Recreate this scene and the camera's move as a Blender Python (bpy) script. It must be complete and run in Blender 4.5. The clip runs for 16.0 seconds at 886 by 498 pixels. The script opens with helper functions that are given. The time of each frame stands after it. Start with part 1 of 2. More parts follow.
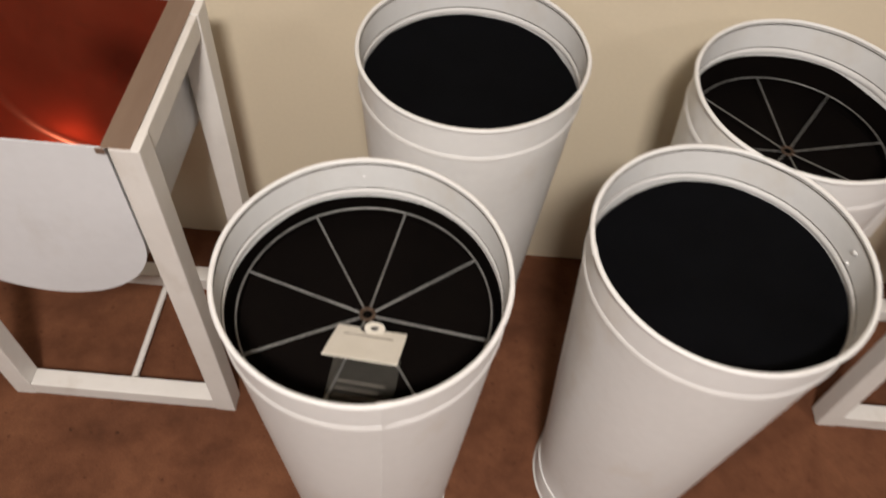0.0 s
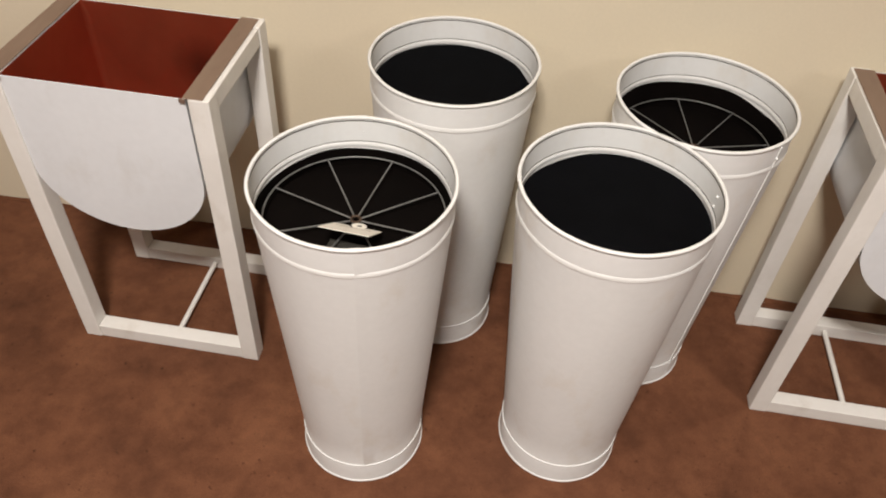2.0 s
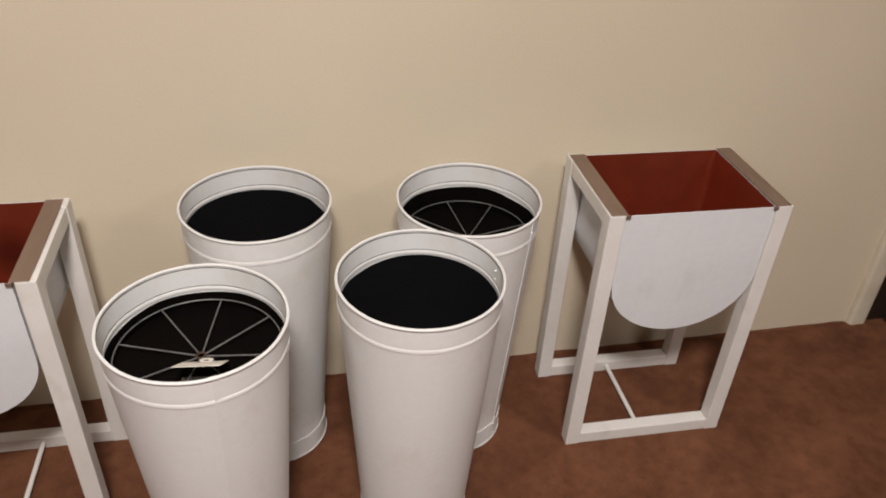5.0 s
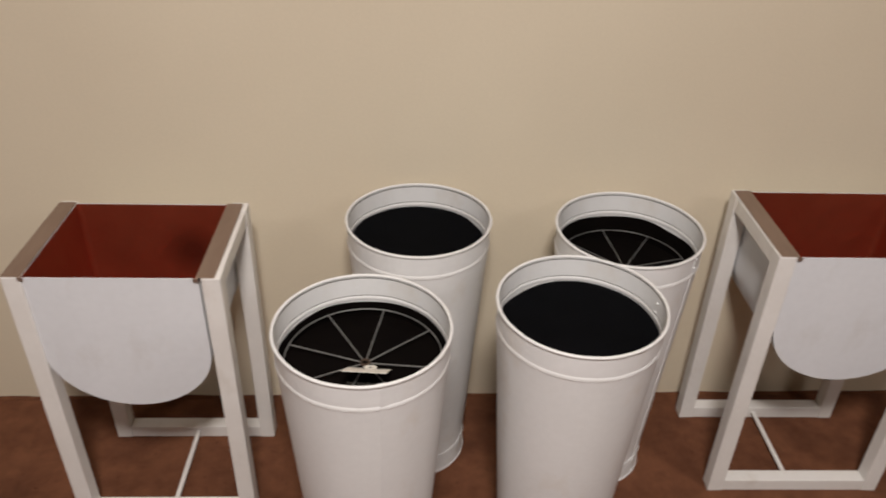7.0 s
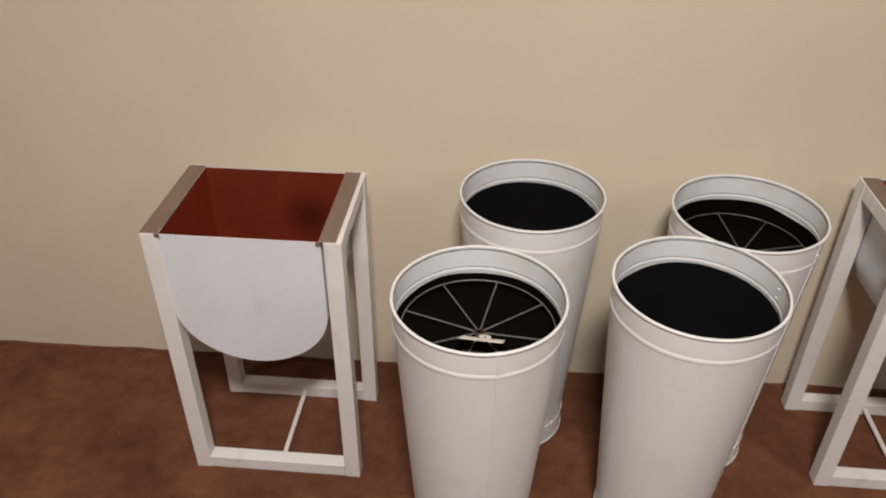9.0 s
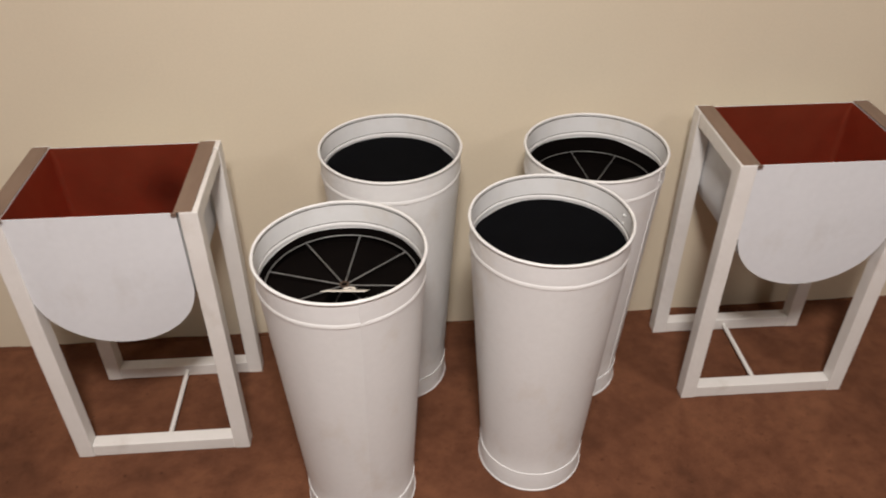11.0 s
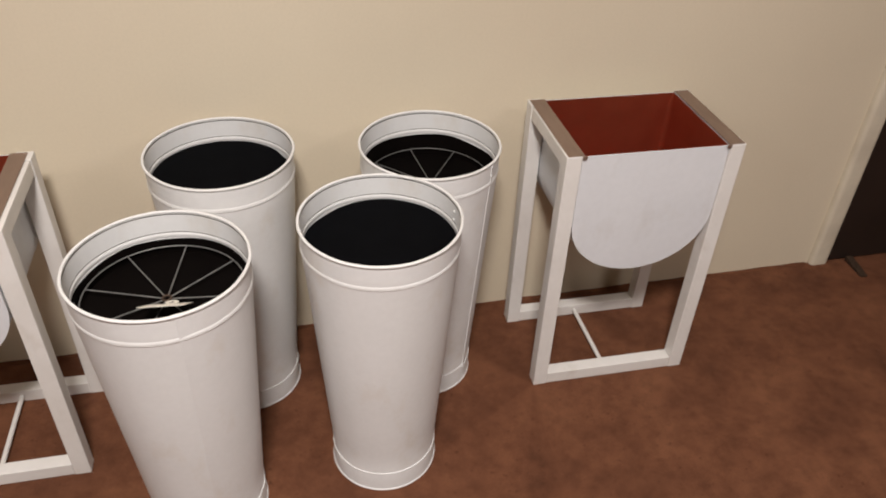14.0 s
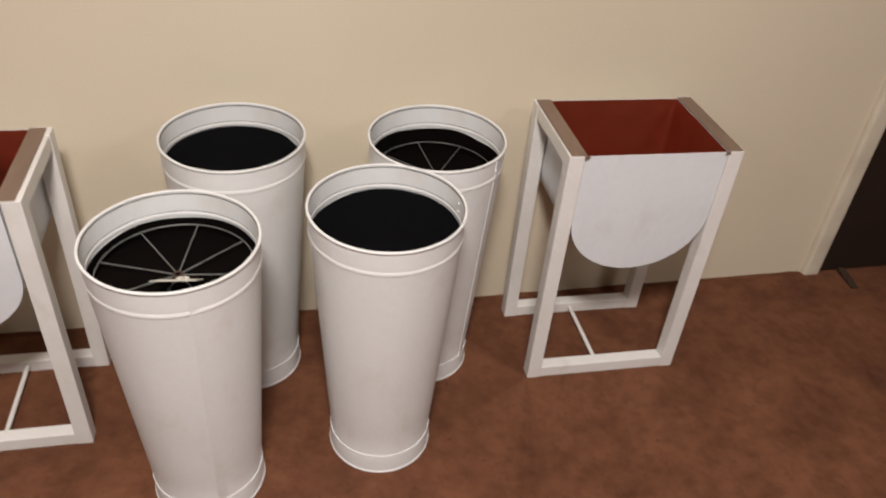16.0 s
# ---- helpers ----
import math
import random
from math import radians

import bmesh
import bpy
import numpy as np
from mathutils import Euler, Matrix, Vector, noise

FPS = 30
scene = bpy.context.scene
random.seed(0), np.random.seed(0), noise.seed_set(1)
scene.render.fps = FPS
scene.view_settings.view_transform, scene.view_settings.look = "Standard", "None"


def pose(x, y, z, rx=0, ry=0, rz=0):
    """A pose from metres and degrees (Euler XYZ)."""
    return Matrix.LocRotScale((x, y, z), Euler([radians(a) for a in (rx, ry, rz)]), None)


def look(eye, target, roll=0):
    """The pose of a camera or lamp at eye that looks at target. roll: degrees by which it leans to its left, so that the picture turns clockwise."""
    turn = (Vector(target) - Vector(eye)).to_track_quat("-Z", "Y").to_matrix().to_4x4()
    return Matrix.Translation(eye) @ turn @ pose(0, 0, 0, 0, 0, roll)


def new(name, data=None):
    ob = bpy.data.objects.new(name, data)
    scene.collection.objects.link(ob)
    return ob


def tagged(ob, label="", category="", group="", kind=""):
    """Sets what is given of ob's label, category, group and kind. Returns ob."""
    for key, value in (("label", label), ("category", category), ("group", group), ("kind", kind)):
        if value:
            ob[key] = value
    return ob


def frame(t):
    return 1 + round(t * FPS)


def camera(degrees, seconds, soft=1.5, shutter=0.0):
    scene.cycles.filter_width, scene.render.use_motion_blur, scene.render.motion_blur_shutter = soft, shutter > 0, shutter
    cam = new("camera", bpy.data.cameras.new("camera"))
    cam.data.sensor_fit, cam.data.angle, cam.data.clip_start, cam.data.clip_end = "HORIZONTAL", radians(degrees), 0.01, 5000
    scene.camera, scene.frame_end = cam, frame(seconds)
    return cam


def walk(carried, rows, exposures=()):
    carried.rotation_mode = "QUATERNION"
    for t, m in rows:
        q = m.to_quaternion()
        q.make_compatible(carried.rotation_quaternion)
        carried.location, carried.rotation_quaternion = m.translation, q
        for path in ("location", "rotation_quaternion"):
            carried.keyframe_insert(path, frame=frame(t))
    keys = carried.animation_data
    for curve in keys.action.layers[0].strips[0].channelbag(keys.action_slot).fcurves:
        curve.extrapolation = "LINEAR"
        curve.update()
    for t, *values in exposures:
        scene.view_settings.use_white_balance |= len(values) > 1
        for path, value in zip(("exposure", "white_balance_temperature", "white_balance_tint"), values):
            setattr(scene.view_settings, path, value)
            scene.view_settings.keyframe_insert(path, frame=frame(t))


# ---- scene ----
cam = camera(60.0, 16.0, soft=1.9, shutter=0.5)
PATH = [
    (0, (-0.679, -0.645, 1.248), (-0.706, 0.559, -0.349), 5.2),
    (0.5, (-0.694, -0.765, 1.259), (-0.614, 0.454, -0.326), 8.1),
    (1, (-0.661, -0.84, 1.252), (-0.656, 0.452, -0.275), 4.2),
    (1.5, (-0.573, -0.939, 1.29), (-0.66, 0.435, -0.16), 5.0),
    (2, (-0.522, -1.024, 1.312), (-0.715, 0.4, -0.079), 3.8),
    (2.5, (-0.552, -1.071, 1.345), (-0.635, 0.407, 0.0), 3.3),
    (3, (-0.59, -1.135, 1.359), (-0.531, 0.397, 0.075), 3.4),
    (3.5, (-0.612, -1.159, 1.379), (-0.357, 0.387, 0.137), 4.3),
    (3.7, (-0.581, -1.167, 1.387), (-0.266, 0.385, 0.165), 4.0),
    (5.8, (-0.564, -1.206, 1.422), (-0.253, 0.442, 0.332), 2.7),
    (6, (-0.578, -1.205, 1.419), (-0.323, 0.453, 0.33), 2.5),
    (6.5, (-0.622, -1.2, 1.415), (-0.47, 0.472, 0.329), 2.3),
    (7, (-0.654, -1.206, 1.417), (-0.624, 0.48, 0.341), 1.8),
    (7.5, (-0.69, -1.217, 1.417), (-0.776, 0.471, 0.349), 1.0),
    (8, (-0.71, -1.229, 1.42), (-0.869, 0.46, 0.361), 0.6),
    (8.2, (-0.718, -1.229, 1.42), (-0.903, 0.454, 0.356), 0.6),
    (10.3, (-0.694, -1.258, 1.388), (-0.758, 0.342, 0.19), -0.2),
    (10.5, (-0.671, -1.265, 1.386), (-0.689, 0.34, 0.192), -0.3),
    (11, (-0.641, -1.268, 1.393), (-0.562, 0.346, 0.215), -0.1),
    (11.5, (-0.61, -1.264, 1.393), (-0.443, 0.34, 0.21), 0.0),
    (12, (-0.581, -1.265, 1.397), (-0.341, 0.333, 0.218), 0.4),
    (12.5, (-0.555, -1.261, 1.41), (-0.245, 0.33, 0.239), 0.9),
    (13, (-0.538, -1.265, 1.406), (-0.189, 0.315, 0.231), 0.9),
    (13.5, (-0.523, -1.273, 1.401), (-0.209, 0.301, 0.207), 1.0),
    (14, (-0.524, -1.266, 1.402), (-0.178, 0.305, 0.214), 2.5),
    (14.5, (-0.528, -1.274, 1.411), (-0.181, 0.306, 0.236), 3.5),
    (15, (-0.543, -1.289, 1.418), (-0.208, 0.3, 0.25), 4.3),
    (15.5, (-0.542, -1.295, 1.43), (-0.23, 0.304, 0.27), 3.5),
    (16, (-0.543, -1.309, 1.415), (-0.191, 0.259, 0.225), 5.2),
]
walk(cam, [(t, look(eye, target, roll)) for t, eye, target, roll in PATH],
     exposures=[(0.0, -0.12, 6650, 9), (0.5, -0.05, 6700, 8), (1.0, 0.08, 6650, 8), (1.5, 0.17, 6600, 7), (2.5, 0.0, 6700, 8), (3.7, -0.05, 6600, 10),
                (7.0, -0.31, 6500, 10), (8.2, -0.30, 6500, 10), (11.0, -0.12, 6500, 10), (12.5, -0.12, 6500, 10), (14.0, -0.06, 6500, 10), (15.5, -0.11, 6500, 10), (16.0, -0.07, 6500, 10)])


# ---- light ----
world = bpy.data.worlds.new("room_air")
scene.world = world
world.use_nodes = True
world.node_tree.nodes["Background"].inputs["Color"].default_value = (0.9, 0.8, 0.68, 1)
world.node_tree.nodes["Background"].inputs["Strength"].default_value = 0.02


def area_lamp(name, place, size, watts, colour):
    data = bpy.data.lights.new(name, "AREA")
    data.shape, data.size, data.size_y, data.energy, data.color = "RECTANGLE", size[0], size[1], watts, colour
    ob = new(name, data)
    ob.matrix_world = Matrix.Translation(place)
    return ob


WARM = (1.0, 0.93, 0.885)
# Ceiling lamp out of view, placed from the run of the shadows.
area_lamp("unseen_area_light", (-0.62, -1.60, 2.56), (0.34, 0.30), 95, WARM)
# Two added fill lamps without a known source, to even out the wall.
area_lamp("unseen_area_light", (-2.75, -2.0, 2.56), (0.8, 0.5), 18, WARM)
area_lamp("unseen_area_light", (1.65, -2.0, 2.56), (0.8, 0.5), 25, WARM)


# ---- materials ----
def shader(name, rough=0.5, metal=0.0, spec=0.5):
    mat = bpy.data.materials.new(name)
    mat.use_nodes = True
    bsdf = mat.node_tree.nodes["Principled BSDF"]
    bsdf.inputs["Roughness"].default_value = rough
    bsdf.inputs["Metallic"].default_value = metal
    bsdf.inputs["Specular IOR Level"].default_value = spec
    return mat, mat.node_tree, bsdf


def node(tree, kind, **inputs):
    n = tree.nodes.new(kind)
    for key, value in inputs.items():
        n.inputs[key.replace("_", " ")].default_value = value
    return n


def noise_of(tree, scale, detail=3.0, rough=0.5, stretch=(1, 1, 1)):
    """Noise in metres; gives its value socket."""
    co = tree.nodes.new("ShaderNodeTexCoord")
    mp = tree.nodes.new("ShaderNodeMapping")
    mp.inputs["Scale"].default_value = stretch
    tree.links.new(co.outputs["Object"], mp.inputs["Vector"])
    n = node(tree, "ShaderNodeTexNoise", Scale=scale, Detail=detail, Roughness=rough)
    tree.links.new(mp.outputs["Vector"], n.inputs["Vector"])
    return n.outputs["Fac"]


def ramp(tree, value, stops):
    r = tree.nodes.new("ShaderNodeValToRGB")
    els = r.color_ramp.elements
    while len(els) < len(stops):
        els.new(0.5)
    for e, (p, c) in zip(els, stops):
        e.position, e.color = p, (*c, 1)
    tree.links.new(value, r.inputs["Fac"])
    return r.outputs["Color"]


def mixed(tree, how, fac, a, b):
    m = tree.nodes.new("ShaderNodeMix")
    m.data_type, m.blend_type = "RGBA", how
    for socket, value in ((m.inputs["Factor"], fac), (m.inputs["A"], a), (m.inputs["B"], b)):
        if hasattr(value, "links"):
            tree.links.new(value, socket)
        else:
            socket.default_value = value if isinstance(value, float) else (*value, 1)
    return m.outputs["Result"]


def bumped(tree, bsdf, value, strength, distance):
    b = node(tree, "ShaderNodeBump", Strength=strength, Distance=distance)
    tree.links.new(value, b.inputs["Height"])
    tree.links.new(b.outputs["Normal"], bsdf.inputs["Normal"])


def paint(name, colour, dirt, rough, grain=220.0, bump=0.15, spec=0.4, patch=3.0, stain=None):
    """Painted surface: soft large patches, fine grain, slight orange peel."""
    mat, tree, bsdf = shader(name, rough, 0, spec)
    big = ramp(tree, noise_of(tree, patch, 4), [(0.3, dirt), (0.62, colour)])
    fine = ramp(tree, noise_of(tree, grain, 2), [(0.3, (0.97, 0.97, 0.97)), (0.7, (1, 1, 1))])
    if stain:
        # faint handling marks and yellowed smears
        where = ramp(tree, noise_of(tree, patch * 2.3, 6, 0.62, (1, 1, 0.55)), [(0.56, (0, 0, 0)), (0.74, (0.6, 0.6, 0.6))])
        big = mixed(tree, "MIX", where, big, stain)
    tree.links.new(mixed(tree, "MULTIPLY", 1.0, big, fine), bsdf.inputs["Base Color"])
    bumped(tree, bsdf, noise_of(tree, grain, 2), bump, 0.001)
    return mat


WALL = paint("wall_paint", (0.68, 0.602, 0.466), (0.645, 0.567, 0.436), 0.6, 160, 0.1, 0.3, 1.6)
# For walls out of view: darkened from WALL to cut the bounce light.
OTHERWALL = paint("low_bounce_wall_tan", (0.46, 0.40, 0.31), (0.42, 0.36, 0.28), 0.6, 160, 0.1, 0.3, 1.6)
CEIL = paint("ceiling_paint", (0.75, 0.72, 0.66), (0.70, 0.67, 0.60), 0.8, 120, 0.3, 0.2)
JAMB = paint("door_frame_paint", (0.66, 0.60, 0.48), (0.56, 0.50, 0.40), 0.45, 90, 0.3, 0.4, 9.0)
POTWHITE = paint("white_enamel", (0.74, 0.746, 0.746), (0.71, 0.714, 0.712), 0.45, 90, 0.08, 0.45, 5.0, (0.64, 0.60, 0.54))
RIMWHITE = paint("rim_enamel", (0.73, 0.73, 0.725), (0.68, 0.676, 0.665), 0.5, 120, 0.2, 0.4, 14.0)
WOODWHITE = paint("white_wood_paint", (0.76, 0.745, 0.72), (0.71, 0.69, 0.66), 0.45, 60, 0.2, 0.45, 7.0, (0.60, 0.56, 0.51))
SHEETWHITE = paint("white_sheet_paint", (0.70, 0.72, 0.75), (0.66, 0.68, 0.71), 0.45, 70, 0.08, 0.4, 4.5, (0.60, 0.60, 0.60))
CARD = paint("tag_card", (0.78, 0.75, 0.68), (0.72, 0.69, 0.62), 0.7, 300, 0.1, 0.3, 20.0)


def carpet_material():
    mat, tree, bsdf = shader("brown_carpet", 0.85, 0, 0.2)
    big = ramp(tree, noise_of(tree, 5.0, 5, 0.6), [(0.3, (0.094, 0.036, 0.0180)), (0.5, (0.144, 0.0565, 0.0280)), (0.7, (0.190, 0.079, 0.0395))])
    mid = ramp(tree, noise_of(tree, 26.0, 5, 0.6), [(0.3, (0.78, 0.76, 0.74)), (0.6, (1.06, 1.06, 1.06))])
    fine = ramp(tree, noise_of(tree, 420.0, 2, 0.6), [(0.3, (0.8, 0.8, 0.8)), (0.7, (1.1, 1.1, 1.1))])
    c = mixed(tree, "MULTIPLY", 1.0, big, mid)
    specks = ramp(tree, noise_of(tree, 75.0, 3, 0.6), [(0.27, (0.5, 0.48, 0.46)), (0.36, (1, 1, 1)), (0.68, (1, 1, 1)), (0.78, (1.35, 1.3, 1.25))])
    c = mixed(tree, "MULTIPLY", 1.0, c, specks)
    tree.links.new(mixed(tree, "MULTIPLY", 1.0, c, fine), bsdf.inputs["Base Color"])
    bumped(tree, bsdf, noise_of(tree, 420.0, 3, 0.7), 0.6, 0.003)
    return mat


def metal_material(name, colours, rough, metal, scale, stretch=(1, 1, 1), spot=None):
    """Metal with cloudy colour; spot: a round tarnish mark as (centre, radius)."""
    mat, tree, bsdf = shader(name, rough, metal, 0.5)
    colour = ramp(tree, noise_of(tree, scale, 4, 0.6, stretch), [(0.3, colours[0]), (0.7, colours[1])])
    if spot:
        co = tree.nodes.new("ShaderNodeTexCoord")
        far = tree.nodes.new("ShaderNodeVectorMath")
        far.operation = "DISTANCE"
        far.inputs[1].default_value = spot[0]
        tree.links.new(co.outputs["Object"], far.inputs[0])
        mark = node(tree, "ShaderNodeMapRange", From_Min=0.25 * spot[1], From_Max=spot[1], To_Min=0.6, To_Max=0.0)
        tree.links.new(far.outputs["Value"], mark.inputs["Value"])
        colour = mixed(tree, "MIX", mark.outputs["Result"], colour, (0.075, 0.02, 0.013))
    tree.links.new(colour, bsdf.inputs["Base Color"])
    r = node(tree, "ShaderNodeMapRange", To_Min=rough - 0.06, To_Max=rough + 0.08)
    tree.links.new(noise_of(tree, 30.0, 4), r.inputs["Value"])
    tree.links.new(r.outputs["Result"], bsdf.inputs["Roughness"])
    bumped(tree, bsdf, noise_of(tree, 14.0, 3), 0.12, 0.004)
    return mat


CARPET = carpet_material()
COPPER = metal_material("copper_lacquer", ((0.43, 0.092, 0.047), (0.51, 0.115, 0.058)), 0.42, 0.85, 8.0)
TARNISHED = metal_material("tarnished_copper_lacquer", ((0.43, 0.092, 0.047), (0.51, 0.115, 0.058)), 0.42, 0.85, 8.0, spot=((0.252, 0.27, 0.528), 0.07))
FLANGE = metal_material("dull_copper", ((0.25, 0.175, 0.135), (0.31, 0.225, 0.175)), 0.5, 0.6, 30.0, (1, 0.2, 1))
WIRE = metal_material("galvanised_wire", ((0.16, 0.158, 0.155), (0.25, 0.248, 0.24)), 0.45, 0.6, 60.0)
RUST = metal_material("rusty_metal", ((0.04, 0.025, 0.016), (0.09, 0.055, 0.035)), 0.6, 0.4, 120.0)
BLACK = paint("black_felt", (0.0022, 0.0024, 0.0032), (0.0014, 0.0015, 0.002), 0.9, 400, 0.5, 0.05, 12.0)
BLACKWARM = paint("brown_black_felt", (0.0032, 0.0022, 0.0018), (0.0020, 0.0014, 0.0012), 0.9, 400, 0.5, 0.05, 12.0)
DOORDARK = paint("dark_stained_door", (0.022, 0.014, 0.011), (0.014, 0.009, 0.007), 0.45, 40, 0.2, 0.4, 4.0)
FADED = paint("faded_print", (0.13, 0.12, 0.10), (0.10, 0.09, 0.08), 0.7, 300, 0.1, 0.3, 20.0)
# Dark colour standing in for shade in the gaps at rim and bead.
CREVICE_SHADE = paint("crevice_shade", (0.10, 0.09, 0.08), (0.06, 0.055, 0.05), 0.8, 200, 0.2, 0.2, 30.0)
INK = paint("grey_print", (0.30, 0.27, 0.23), (0.25, 0.22, 0.19), 0.7, 300, 0.1, 0.3, 20.0)


def plastic_material():
    mat, tree, bsdf = shader("clear_plastic", 0.15, 0, 0.5)
    bsdf.inputs["Base Color"].default_value = (0.18, 0.17, 0.15, 1)
    bsdf.inputs["Transmission Weight"].default_value = 0.8
    bsdf.inputs["IOR"].default_value = 1.2
    return mat


PLASTIC = plastic_material()


# ---- mesh helpers ----
def thing(name, label, category, group="", m=None):
    ob = new(name)
    ob.empty_display_size = 0.1
    if m is not None:
        ob.matrix_world = m
    return tagged(ob, label, category, group)


def part(name, bm, material, parent, label="", smooth=False, m=None):
    """Links a bmesh as one mesh object under a thing or a part."""
    bmesh.ops.recalc_face_normals(bm, faces=bm.faces)
    me = bpy.data.meshes.new(name)
    bm.to_mesh(me)
    bm.free()
    me.materials.append(material)
    if smooth:
        me.polygons.foreach_set("use_smooth", [True] * len(me.polygons))
        me.set_sharp_from_angle(angle=radians(38))
    ob = new(name, me)
    if parent is not None:
        ob.parent = parent
    if m is not None:
        ob.matrix_local = m
    return tagged(ob, label)


def box(bm, lo, hi, bevel=0.0, segments=2):
    """A box with rounded edges between two corners, added to bm."""
    lo, hi = Vector(lo), Vector(hi)
    size = hi - lo
    made = bmesh.ops.create_cube(bm, size=1.0, matrix=Matrix.Translation((lo + hi) / 2) @ Matrix.Diagonal((*size, 1)))
    if bevel:
        edges = list({e for v in made["verts"] for e in v.link_edges})
        bmesh.ops.bevel(bm, geom=edges, offset=bevel, segments=segments, affect="EDGES", profile=0.6)
    return bm


def block(lo, hi, bevel=0.0, segments=2):
    return box(bmesh.new(), lo, hi, bevel, segments)


def lathe(profile, steps=96, closed=True, wobble=None):
    """Turns a profile of (radius, height) about z. wobble(angle, height) scales the radius."""
    bm = bmesh.new()
    rings = []
    for k in range(steps):
        a = 2 * math.pi * k / steps
        ring = []
        for r, z in profile:
            s = wobble(a, z) if wobble else 1.0
            ring.append(bm.verts.new((r * s * math.cos(a), r * s * math.sin(a), z)))
        rings.append(ring)
    n = len(profile)
    for k in range(steps):
        p, q = rings[k], rings[(k + 1) % steps]
        for i in range(n if closed else n - 1):
            j = (i + 1) % n
            bm.faces.new((p[i], q[i], q[j], p[j]))
    return bm


def bead(radius, z, thick, steps=96, wobble=None, flat=1.0):
    pts = [(radius + thick * math.cos(b), z + flat * thick * math.sin(b)) for b in (2 * math.pi * i / 10 for i in range(10))]
    return lathe(pts, steps, True, wobble)


def rod(bm, a, b, radius, sides=8):
    a, b = Vector(a), Vector(b)
    way = b - a
    m = Matrix.Translation((a + b) / 2) @ way.to_track_quat("Z", "Y").to_matrix().to_4x4()
    bmesh.ops.create_cone(bm, cap_ends=True, segments=sides, radius1=radius, radius2=radius, depth=way.length, matrix=m)
    return bm


# ---- the room ----
WALL_FRAME = pose(0, 0.322, 0, 0, 0, 2.15)
# Unseen sides and near end pushed out, to weaken the bounce light.
ROOM = (-4.6, 4.4, -6.0, 2.6)  # left, right, near end, ceiling height
DOOR_LEFT, DOOR_WIDTH, DOOR_HIGH = 1.047, 0.86, 2.04

floor = part("floor", block((ROOM[0] - 0.1, ROOM[2] - 0.1, -0.06), (ROOM[1] + 0.1, 1.0, 0.0)), CARPET, None)
tagged(floor, "brown mottled low-pile carpet floor", "floor", kind="structure")
ceiling = part("ceiling", block((ROOM[0] - 0.1, ROOM[2] - 0.1, ROOM[3]), (ROOM[1] + 0.1, 0.9, ROOM[3] + 0.08)), CEIL, None)
tagged(ceiling, "plain off-white ceiling", "ceiling", kind="structure")


def back_wall():
    bm = bmesh.new()
    box(bm, (ROOM[0] - 0.2, 0, -0.05), (DOOR_LEFT - 0.03, 0.12, ROOM[3]))
    box(bm, (DOOR_LEFT + DOOR_WIDTH + 0.03, 0, -0.05), (ROOM[1] + 0.2, 0.12, ROOM[3]))
    box(bm, (DOOR_LEFT - 0.03, 0, DOOR_HIGH + 0.03), (DOOR_LEFT + DOOR_WIDTH + 0.03, 0.12, ROOM[3]))
    wall = part("wall_north", bm, WALL, None, m=WALL_FRAME)
    return tagged(wall, "plain cream painted wall with a doorway", "wall", kind="structure")


back_wall()
# Unseen closing walls, kept dark so that less light bounces back.
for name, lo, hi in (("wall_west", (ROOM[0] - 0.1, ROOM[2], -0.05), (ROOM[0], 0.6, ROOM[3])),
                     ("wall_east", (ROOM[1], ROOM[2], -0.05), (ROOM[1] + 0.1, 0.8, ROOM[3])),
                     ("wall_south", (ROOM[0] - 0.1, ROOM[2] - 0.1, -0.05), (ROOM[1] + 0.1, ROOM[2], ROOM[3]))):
    tagged(part(name, block(lo, hi), OTHERWALL, None), "unseen wall, tan tone chosen to cut bounce light", "wall", kind="structure")


def doorway():
    door = thing("door_1", "closed dark brown door in a cream painted frame", "door", m=WALL_FRAME)
    door["kind"] = "structure"
    w, h = DOOR_WIDTH, DOOR_HIGH
    for x0, x1, nm in ((DOOR_LEFT - 0.06, DOOR_LEFT, "door_jamb"), (DOOR_LEFT + w, DOOR_LEFT + w + 0.06, "door_jamb")):
        part(nm, block((x0, -0.018, -0.02), (x1, 0.115, h + 0.06), 0.016, 5), JAMB, door, smooth=True)
    part("door_head", block((DOOR_LEFT + 0.001, -0.018, h), (DOOR_LEFT + w - 0.001, 0.115, h + 0.06), 0.016, 5), JAMB, door, smooth=True)
    part("door_leaf", block((DOOR_LEFT + 0.003, -0.008, 0.006), (DOOR_LEFT + w - 0.003, 0.032, h - 0.003), 0.002), DOORDARK, door, "dark brown flush door leaf")


doorway()


def carpet_edge():
    """The cut edge of the carpet, turned up a little and unevenly along the wall."""
    bm = bmesh.new()
    rows, x = [], -2.6
    while x < DOOR_LEFT - 0.062:
        up = 0.003 + 0.005 * max(0.0, noise.noise((x * 9, 0, 0)) + 0.35 * noise.noise((x * 40, 3, 0)) + 0.15)
        out = 0.010 + 0.004 * noise.noise((x * 14, 7, 0))
        rows.append([bm.verts.new(p) for p in ((x, -0.0005, -0.002), (x, -0.0005, up), (x, -0.4 * out, up * 0.9), (x, -out, 0.0012), (x, -out, -0.002))])
        x += 0.012
    for p, q in zip(rows, rows[1:]):
        for i in range(4):
            bm.faces.new((p[i], q[i], q[i + 1], p[i + 1]))
    edge = part("trim", bm, CARPET, None, smooth=True, m=WALL_FRAME)
    tagged(edge, "uneven turned-up brown carpet edge along the wall", "carpet edge", kind="structure")


carpet_edge()

# ---- tall pots ----
POT_HIGH, POT_TOP, POT_FOOT = 0.635, 0.149, 0.1155
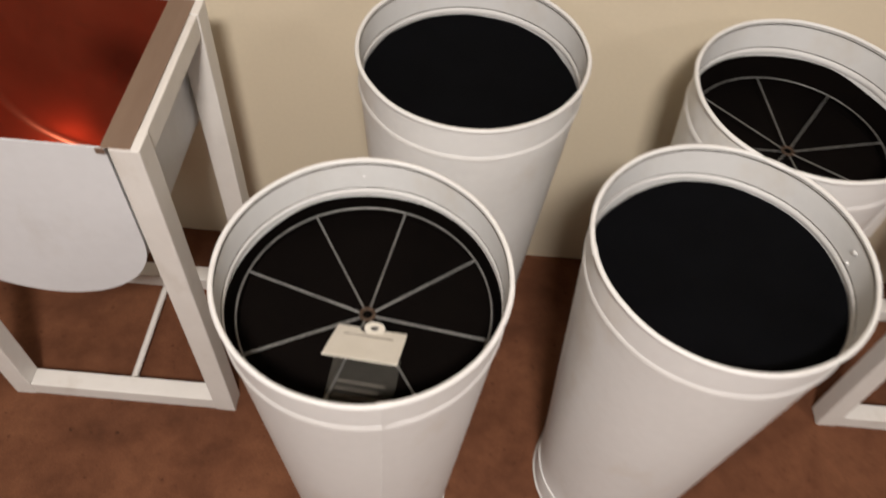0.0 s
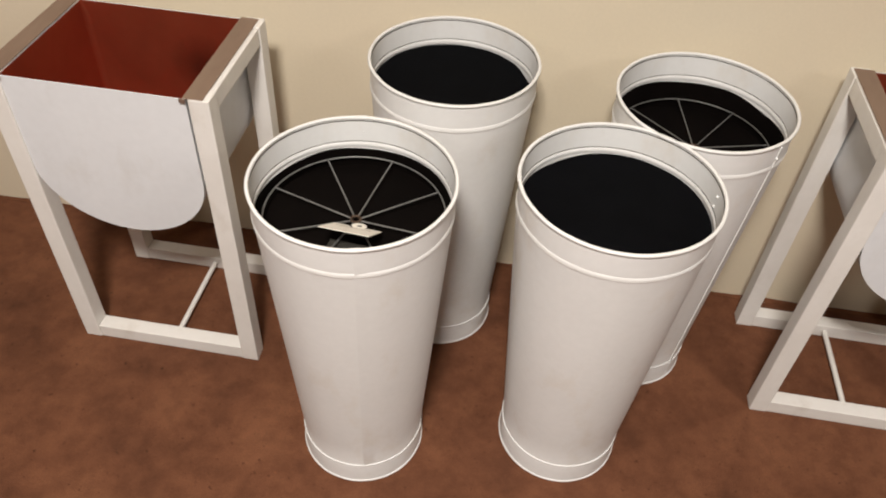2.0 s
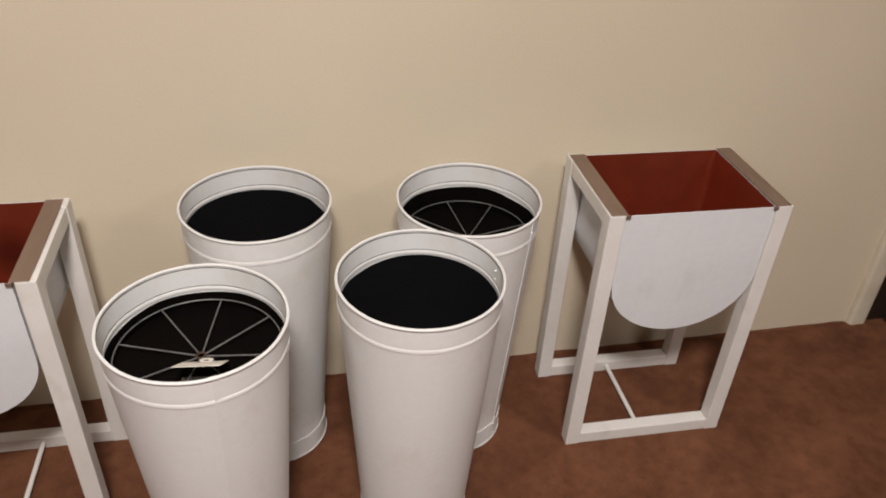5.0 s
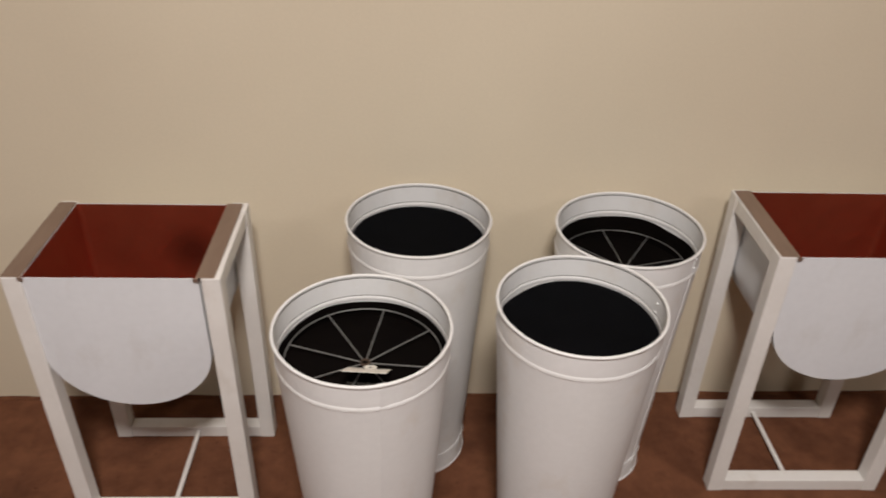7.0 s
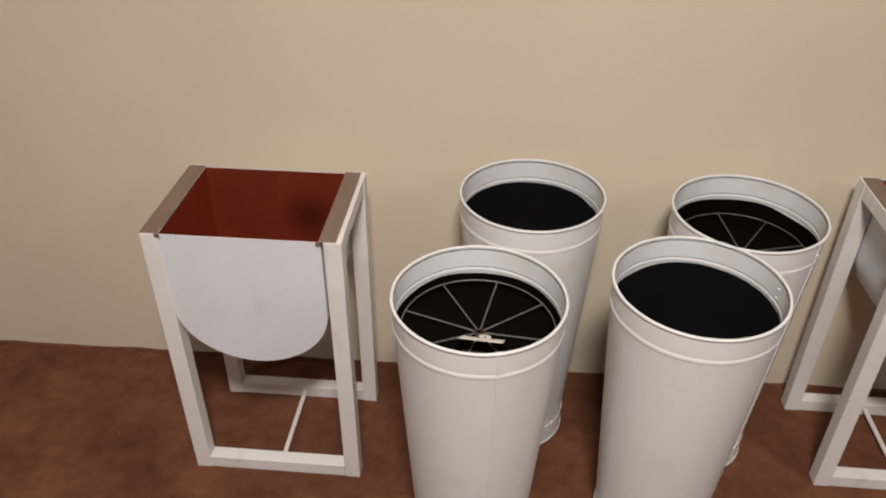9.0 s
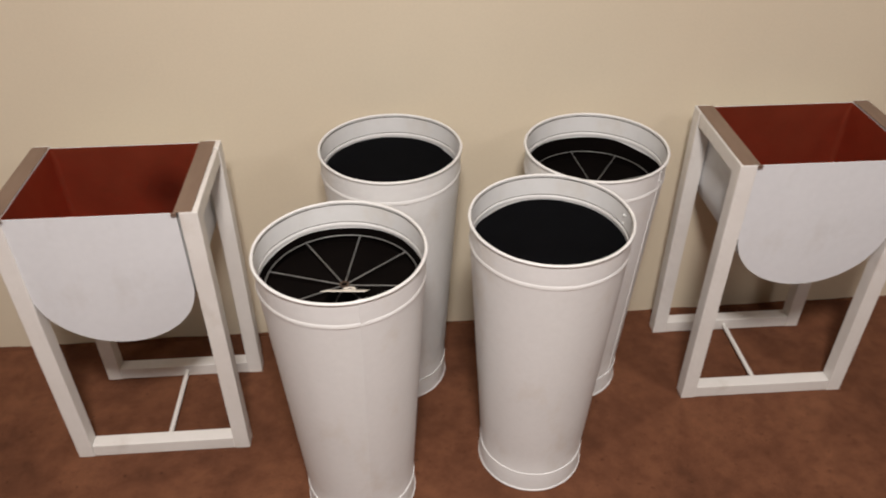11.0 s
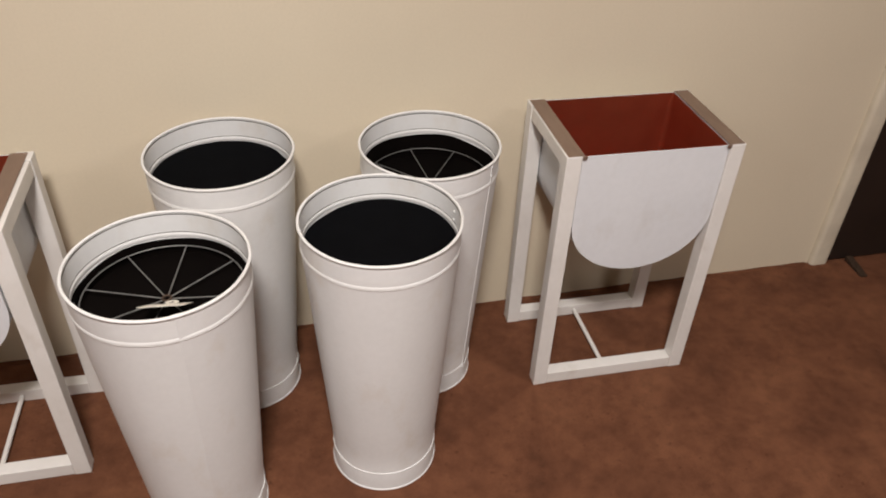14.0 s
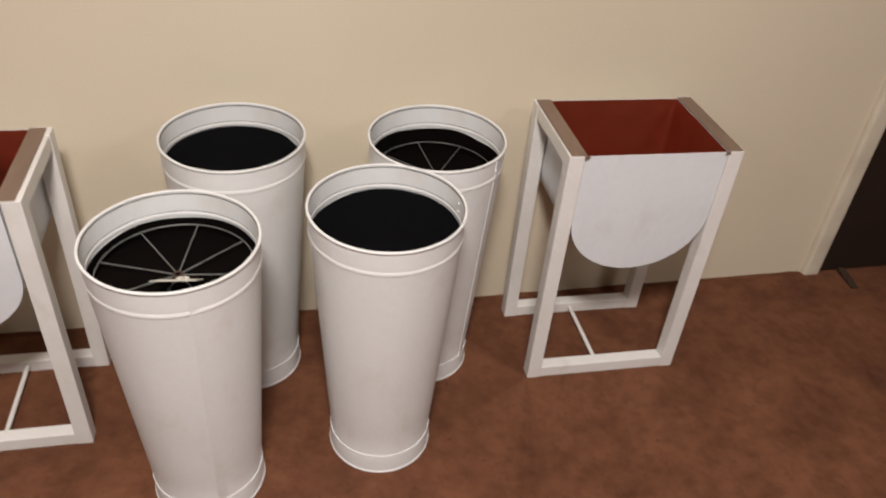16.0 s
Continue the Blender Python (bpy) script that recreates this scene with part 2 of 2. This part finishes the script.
COLLAR = 0.052


def wobble_of(seed, amount):
    """Slight ovalness and dents of thin sheet metal."""
    rnd = random.Random(seed)
    waves = [(k, rnd.uniform(0, 6.28), rnd.uniform(0.3, 1) * amount / k) for k in (2, 3, 5)]
    facets = [(k, rnd.uniform(0, 6.28), rnd.uniform(0.5, 1) * amount * 0.2) for k in (9, 14)]

    def wobble(a, z):
        s = 1.0
        for k, p, w in waves:
            s += w * math.cos(k * a + p) * (0.3 + z)
        for k, p, w in facets:
            s += w * math.cos(k * a + p)
        return s
    return wobble


def tall_pot(place, seed, spokes, seam, rivets, rivet_side, joints=(), rivet=0.0024, wire=0.0013, gap=(0, 0, 20)):
    x, y, turn = place
    label = "tall tapered white metal pot with a black top inside its rim"
    if spokes:
        label = "tall tapered white metal pot, wire spokes over its black top"
    pot = thing("tall_pot", label, "pot", "tall white pots", pose(x, y, 0, 0, 0, 0))
    wob = wobble_of(seed, 0.006)
    h, R, r = POT_HIGH, POT_TOP - 0.003, POT_FOOT - 0.003
    t = 0.0016
    zc = h - COLLAR
    outer = [(r, 0.003), (r - 0.001, 0.025), (r - 0.0015, 0.053), (r - 0.0025, 0.058)]
    for i in range(1, 9):
        s = i / 9
        outer.append((r - 0.0025 + (R - 0.0018 - r + 0.0025) * s, 0.058 + (zc - 0.064) * s))
    outer += [(R - 0.0018, zc - 0.004), (R - 0.0014, zc), (R - 0.001, zc + 0.02), (R, h - 0.002)]
    inner = [(a - t, b) for a, b in reversed(outer)]

    def inside(z):
        """Inner radius of the wall at a height."""
        return float(np.interp(z, [b for a, b in outer], [a for a, b in outer])) - t

    part("pot_wall", lathe(outer + inner, 96, True, wob), POTWHITE, pot, smooth=True)
    part("rolled_rim", bead(R, h - 0.0018, 0.0029, 96, wob), RIMWHITE, pot, "rolled white rim", True)
    # thin dark ring, painted as the shade under the rim
    part("rim_shade_line", bead(R - t - 0.0002, h - 0.0062, 0.0008, 96, wob), CREVICE_SHADE, pot, "painted shade line under the rolled rim", True)
    part("collar_bead", bead(R - 0.0010, zc, 0.0011, 96, wob), RIMWHITE, pot, smooth=True)
    part("foot_bead", bead(r - 0.0014, 0.054, 0.0012, 96, wob), RIMWHITE, pot, smooth=True)
    part("base_ring", bead(r - 0.0008, 0.0032, 0.0026, 96, wob), RIMWHITE, pot, smooth=True)
    part("base_plate", lathe([(0.001, 0.008), (r - 0.003, 0.008), (r - 0.003, 0.01), (0.001, 0.01)], 48), POTWHITE, pot)
    part("inner_bead", bead(R - 0.0023, zc + 0.0022, 0.0024, 96, wob, 2.3), RIMWHITE, pot, smooth=True)
    # dark ring again, the shade line above the inner bead
    part("bead_shade_line", bead(R - t - 0.0012, zc + 0.0086, 0.0007, 96, wob), CREVICE_SHADE, pot, smooth=True)
    zd = zc - spokes if spokes else zc - 0.002
    if spokes:
        # black band, its upper edge cut unevenly and slack over one stretch
        bm = bmesh.new()
        rows = []
        for k in range(120):
            b = 2 * math.pi * k / 120
            off = (b - radians(gap[0]) + math.pi) % (2 * math.pi) - math.pi
            zt = zc - 0.004 + 0.0012 * math.sin(5 * b + seed) - gap[1] * math.exp(-(off / radians(gap[2])) ** 2)
            row = []
            for rr, z in ((inside(zd) - 0.0004, zd), (inside(zt) - 0.0004, zt), (inside(zt) - 0.0014, zt), (inside(zd) - 0.0014, zd)):
                row.append(bm.verts.new((rr * wob(b, z) * math.cos(b), rr * wob(b, z) * math.sin(b), z)))
            rows.append(row)
        for p, q in zip(rows, rows[1:] + rows[:1]):
            for i in range(4):
                bm.faces.new((p[i], q[i], q[(i + 1) % 4], p[(i + 1) % 4]))
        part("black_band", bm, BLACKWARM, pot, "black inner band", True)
    edge, rough_edge = inside(zd) - (0.001 if spokes else 0.0022), wobble_of(seed + 40, 0.012)

    def ragged(b, z):
        """Uneven hand-cut edge with one stretch cut short."""
        off = (b - radians(gap[0]) + math.pi) % (2 * math.pi) - math.pi
        return rough_edge(b, z) - gap[1] / edge * math.exp(-(off / radians(gap[2])) ** 2)

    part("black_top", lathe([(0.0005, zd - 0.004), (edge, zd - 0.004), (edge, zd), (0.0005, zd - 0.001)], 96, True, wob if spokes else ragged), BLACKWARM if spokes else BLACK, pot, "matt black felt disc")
    # lap seam down the side
    bm = bmesh.new()
    a = radians(seam)
    for z0, z1, r0, r1 in ((0.0555, zc - 0.001, r - 0.0024, R - 0.0020), (zc + 0.001, h - 0.004, R - 0.0016, R - 0.0004)):
        q = [(r0, z0), (r1, z1)]
        vs = []
        for rr, z in q:
            for da, lift in ((-0.0005, -0.001), (0.0, 0.0017), (0.17, 0.0002), (0.175, -0.001)):
                s = wob(a + da, z)
                vs.append(bm.verts.new(((rr + lift) * s * math.cos(a + da), (rr + lift) * s * math.sin(a + da), z)))
        for i in range(3):
            bm.faces.new((vs[i], vs[i + 1], vs[i + 5], vs[i + 4]))
        bm.faces.new(vs[:4])
        bm.faces.new(vs[4:])
        bm.faces.new((vs[0], vs[3], vs[7], vs[4]))
    part("lap_seam", bm, POTWHITE, pot)
    for z in rivets:
        rr = (R if z > 0.3 else r - 0.002)
        for side in (0.003, -0.003):
            bm = bmesh.new()
            bmesh.ops.create_uvsphere(bm, u_segments=10, v_segments=6, radius=rivet)
            c = radians(rivet_side)
            part("rivet", bm, POTWHITE, pot, smooth=True, m=pose((rr - 0.0008 + side * 0.6) * math.cos(c), (rr - 0.0008 + side * 0.6) * math.sin(c), z))
    for b in joints:
        # lapped end of the rolled rim
        c = radians(b)
        n = Vector((-math.sin(c), math.cos(c), 0)) * 0.007
        p = Vector((R * math.cos(c), R * math.sin(c), h - 0.0017)) * 1.0
        part("rim_joint", rod(bmesh.new(), p - n, p + n, 0.0034, 10), RIMWHITE, pot, smooth=True)
    if spokes:
        zr, ring, hub = zd + 0.020, inside(zd) - 0.008, Vector((0.003, -0.006, zd + 0.012))
        part("wire_ring", bead(ring, zr, wire, 80), WIRE, pot, smooth=True)
        for k in range(8):
            b = radians(turn + 45 * k)
            c, d = math.cos(b), math.sin(b)
            part("wire_spoke", rod(bmesh.new(), hub + Vector((0.006 * c, 0.006 * d, 0)), (ring * c, ring * d, zr + 0.001), wire), WIRE, pot, smooth=True)
        part("wire_hub", bead(0.007, 0.0, 0.002, 20), RUST, pot, "rusty wire hub", True, Matrix.Translation(hub + Vector((0, 0, 0.001))))
    return pot


tall_pot((-0.764, -0.217, 33.5), 3, 0.035, -75, (0.609, 0.593), 99, (-74, 99), rivet=0.0013, gap=(150, 0.003, 25))
tall_pot((-0.681, 0.136, 0), 5, 0.0, 60, (), 0, gap=(25, 0.005, 14))
tall_pot((-0.392, -0.140, 0), 7, 0.0, 11, (0.614, 0.596), 11, (188,), rivet=0.0028, gap=(128, 0.005, 22))
tall_pot((-0.257, 0.117, 9), 9, 0.055, -42, (0.625, 0.604, 0.047, 0.016), -42, wire=0.0010, gap=(38, 0.004, 16))


# ---- planter stands ----
LEG = 0.034


def planter_stand(m, w, d, h, rod_shift, slide, copper):
    st = thing("planter_stand", "white wooden frame stand holding a copper-lined trough", "planter stand", "planter stands", m)
    for x in (0, w - LEG):
        for y in (0, d - LEG):
            part("leg", block((x, y, 0), (x + LEG, y + LEG, h), 0.0022), WOODWHITE, st)
        part("top_rail", block((x + 0.0015, LEG + 0.0003, h - LEG), (x + LEG - 0.0015, d - LEG - 0.0003, h - 0.0015), 0.002), WOODWHITE, st)
    for y in (0, d - LEG):
        part("foot_rail", block((LEG + 0.0003, y + 0.0015, 0.0005), (w - LEG - 0.0003, y + LEG - 0.0015, LEG - 0.001), 0.002), WOODWHITE, st)
    part("stretcher", rod(bmesh.new(), (w / 2 + rod_shift, LEG, 0.018), (w / 2 + rod_shift, d - LEG, 0.018), 0.0055, 12), WOODWHITE, st, "thin white rod", True)
    # trough: round-bottomed white sheet, copper inside
    x0, x1 = 0.0355, w - 0.0355
    half, cx = (x1 - x0) / 2, w / 2 + slide
    y0, y1 = 0.004, d - 0.004
    deep, top = h * 0.468, h - 0.003

    def outline(inset, n=40):
        """The U from the top right round the bottom to the top left."""
        round_part = half * 0.86
        straight = deep - round_part
        pts = [(cx + half - inset, top - straight * k / 6) for k in range(6)]
        for i in range(n + 1):
            b = math.pi * i / n
            pts.append((cx + (half - inset) * math.cos(b), top - straight - (round_part - inset) * math.sin(b)))
        pts += [(cx - half + inset, top - straight * k / 6) for k in reversed(range(6))]
        return pts

    def sheet(inset, ya, yb):
        bm = bmesh.new()
        a, b = outline(inset), outline(inset + 0.0012)
        rows = [[bm.verts.new((p[0], y, p[1])) for p in line] for line, y in ((a, ya), (a, yb), (b, yb), (b, ya))]
        for i in range(len(a) - 1):
            for k in range(4):
                p, q = rows[k], rows[(k + 1) % 4]
                bm.faces.new((p[i], p[i + 1], q[i + 1], q[i]))
        for i in (0, len(a) - 1):
            bm.faces.new([rows[k][i] for k in range(4)])
        return bm

    def plate(inset, ya, yb, drop=0.0):
        bm = bmesh.new()
        line = outline(inset)
        f = [bm.verts.new((p[0], ya, min(p[1], top - drop))) for p in line]
        b = [bm.verts.new((p[0], yb, min(p[1], top - drop))) for p in line]
        bm.faces.new(f)
        bm.faces.new(list(reversed(b)))
        n = len(line)
        for i in range(n):
            bm.faces.new((f[i], f[(i + 1) % n], b[(i + 1) % n], b[i]))
        return bm

    def lining(ya, yb, corner):
        """Copper tub, square at the top, its corners rounding out towards the bottom."""
        bm = bmesh.new()
        steps = [(corner * (1 - math.sin(k * math.pi / 16)), corner * (1 - math.cos(k * math.pi / 16))) for k in range(9)]
        stations = [(ya + dy, inset) for inset, dy in steps] + [(yb - dy, inset) for inset, dy in reversed(steps)]
        full, rows = outline(0.0026), []
        for y, inset in stations:
            row = []
            for p, q in zip(full, outline(0.0026 + inset)):
                f = min(1.0, (top - p[1]) / 0.02)
                row.append(bm.verts.new((p[0] + (q[0] - p[0]) * f, y, p[1] + (q[1] - p[1]) * f)))
            rows.append(row)
        for p, q in zip(rows, rows[1:]):
            for i in range(len(p) - 1):
                bm.faces.new((p[i], p[i + 1], q[i + 1], q[i]))
        bm.faces.new(rows[0])
        bm.faces.new(list(reversed(rows[-1])))
        return bm

    trough = part("trough", sheet(0.001, y0 + 0.002, y1 - 0.002), SHEETWHITE, st, "white round-bottomed metal trough", True)
    part("copper_lining", lining(y0 + 0.0022, y1 - 0.0022, 0.012), copper, trough, "glossy dark copper lining", True)
    part("front_plate", plate(0.0, y0, y0 + 0.0018), SHEETWHITE, trough, "white half-round end plate")
    part("back_plate", plate(0.0, y1 - 0.0018, y1), SHEETWHITE, trough, "white half-round end plate")
    for xa, xb in ((0.0035 + slide * 0.75, x0 + slide + 0.003), (x1 + slide - 0.003, w - 0.0035 + slide * 1.6)):
        part("flange", block((xa, 0.001, h + 0.0002), (xb, d - 0.007, h + 0.0016), 0.0004, 1), FLANGE, trough, "dull brown metal flange")
        xc = xb if xa < w / 2 else xa
        part("flange_tab", block((xc - 0.005, -0.0016, h - 0.0065), (xc + 0.005, -0.0002, h + 0.0014), 0.0004, 1), FLANGE, trough, "bent corner tab")
    return st


planter_stand(pose(-0.001, -0.005, 0, 0, 0, 1.2), 0.397, 0.269, 0.648, -0.008, 0.0, COPPER)
planter_stand(pose(-1.402, -0.112, 0, 0, 0, 1.5), 0.379, 0.274, 0.640, 0.007, -0.004, TARNISHED)


# ---- the tag on the wires of one pot ----
def hang_tag(m):
    tag = thing("hang_tag", "white folded card tag with a clear plastic bag on wires", "tag", m=m)
    bm = bmesh.new()
    notch = [(0.0135 * math.cos(k * math.pi / 10), -0.006 - 0.0125 * math.sin(k * math.pi / 10)) for k in range(11)]
    outline = [(-0.036, -0.082), (0.036, -0.082), (0.036, -0.006)] + notch + [(-0.036, -0.006)]
    low, high = [[bm.verts.new((x, y, z)) for x, y in outline] for z in (0.0, 0.0008)]
    bm.faces.new(low)
    bm.faces.new(high)
    for i in range(len(outline)):
        j = (i + 1) % len(outline)
        bm.faces.new((low[i], low[j], high[j], high[i]))
    card = part("card", bm, CARD, tag, "white printed card with a die-cut notch", m=pose(0, 0, 0, -37, 0, 0))
    part("hook_tab", lathe([(0.0042, 0), (0.0108, 0), (0.0108, 0.0008), (0.0042, 0.0008)], 28), CARD, card, "punched card ring", m=pose(0.002, -0.0075, 0.0022, 14, 0, 0))
    part("print_bar", block((-0.026, -0.028, 0.0009), (0.024, -0.025, 0.0012)), INK, card, "grey printed line")
    bm = bmesh.new()
    for y0, y1, z0, z1 in ((-0.105, -0.03, -0.009, -0.0085), (-0.103, -0.028, -0.0066, -0.0062)):
        box(bm, (-0.034, y0, z0), (0.034, y1, z1))
    bag = part("plastic_bag", bm, PLASTIC, tag, "clear plastic bag")
    for k in range(5):
        y = -0.062 - 0.008 * k
        part("print_bar", block((-0.026, y - 0.0012, -0.0060), (0.024 - 0.006 * (k % 2), y + 0.0012, -0.0057)), FADED, bag, "grey printed line")
    return tag


hang_tag(pose(-0.752, -0.238, 0.5605, 0, 0, -3))


# ---- by the door ----
def door_stop(m):
    bm = bmesh.new()
    box(bm, (-0.011, -0.09, 0.0), (0.011, 0.0, 0.016), 0.003)
    for v in bm.verts:
        if v.co.y < -0.05 and v.co.z > 0.008:
            v.co.z = 0.006
    stop = part("door_stop", bm, RUST, None, m=m)
    return tagged(stop, "dark brown wedge door stop on the carpet", "door stop")


door_stop(pose(1.122, 0.354, 0, 0, 0, -3))
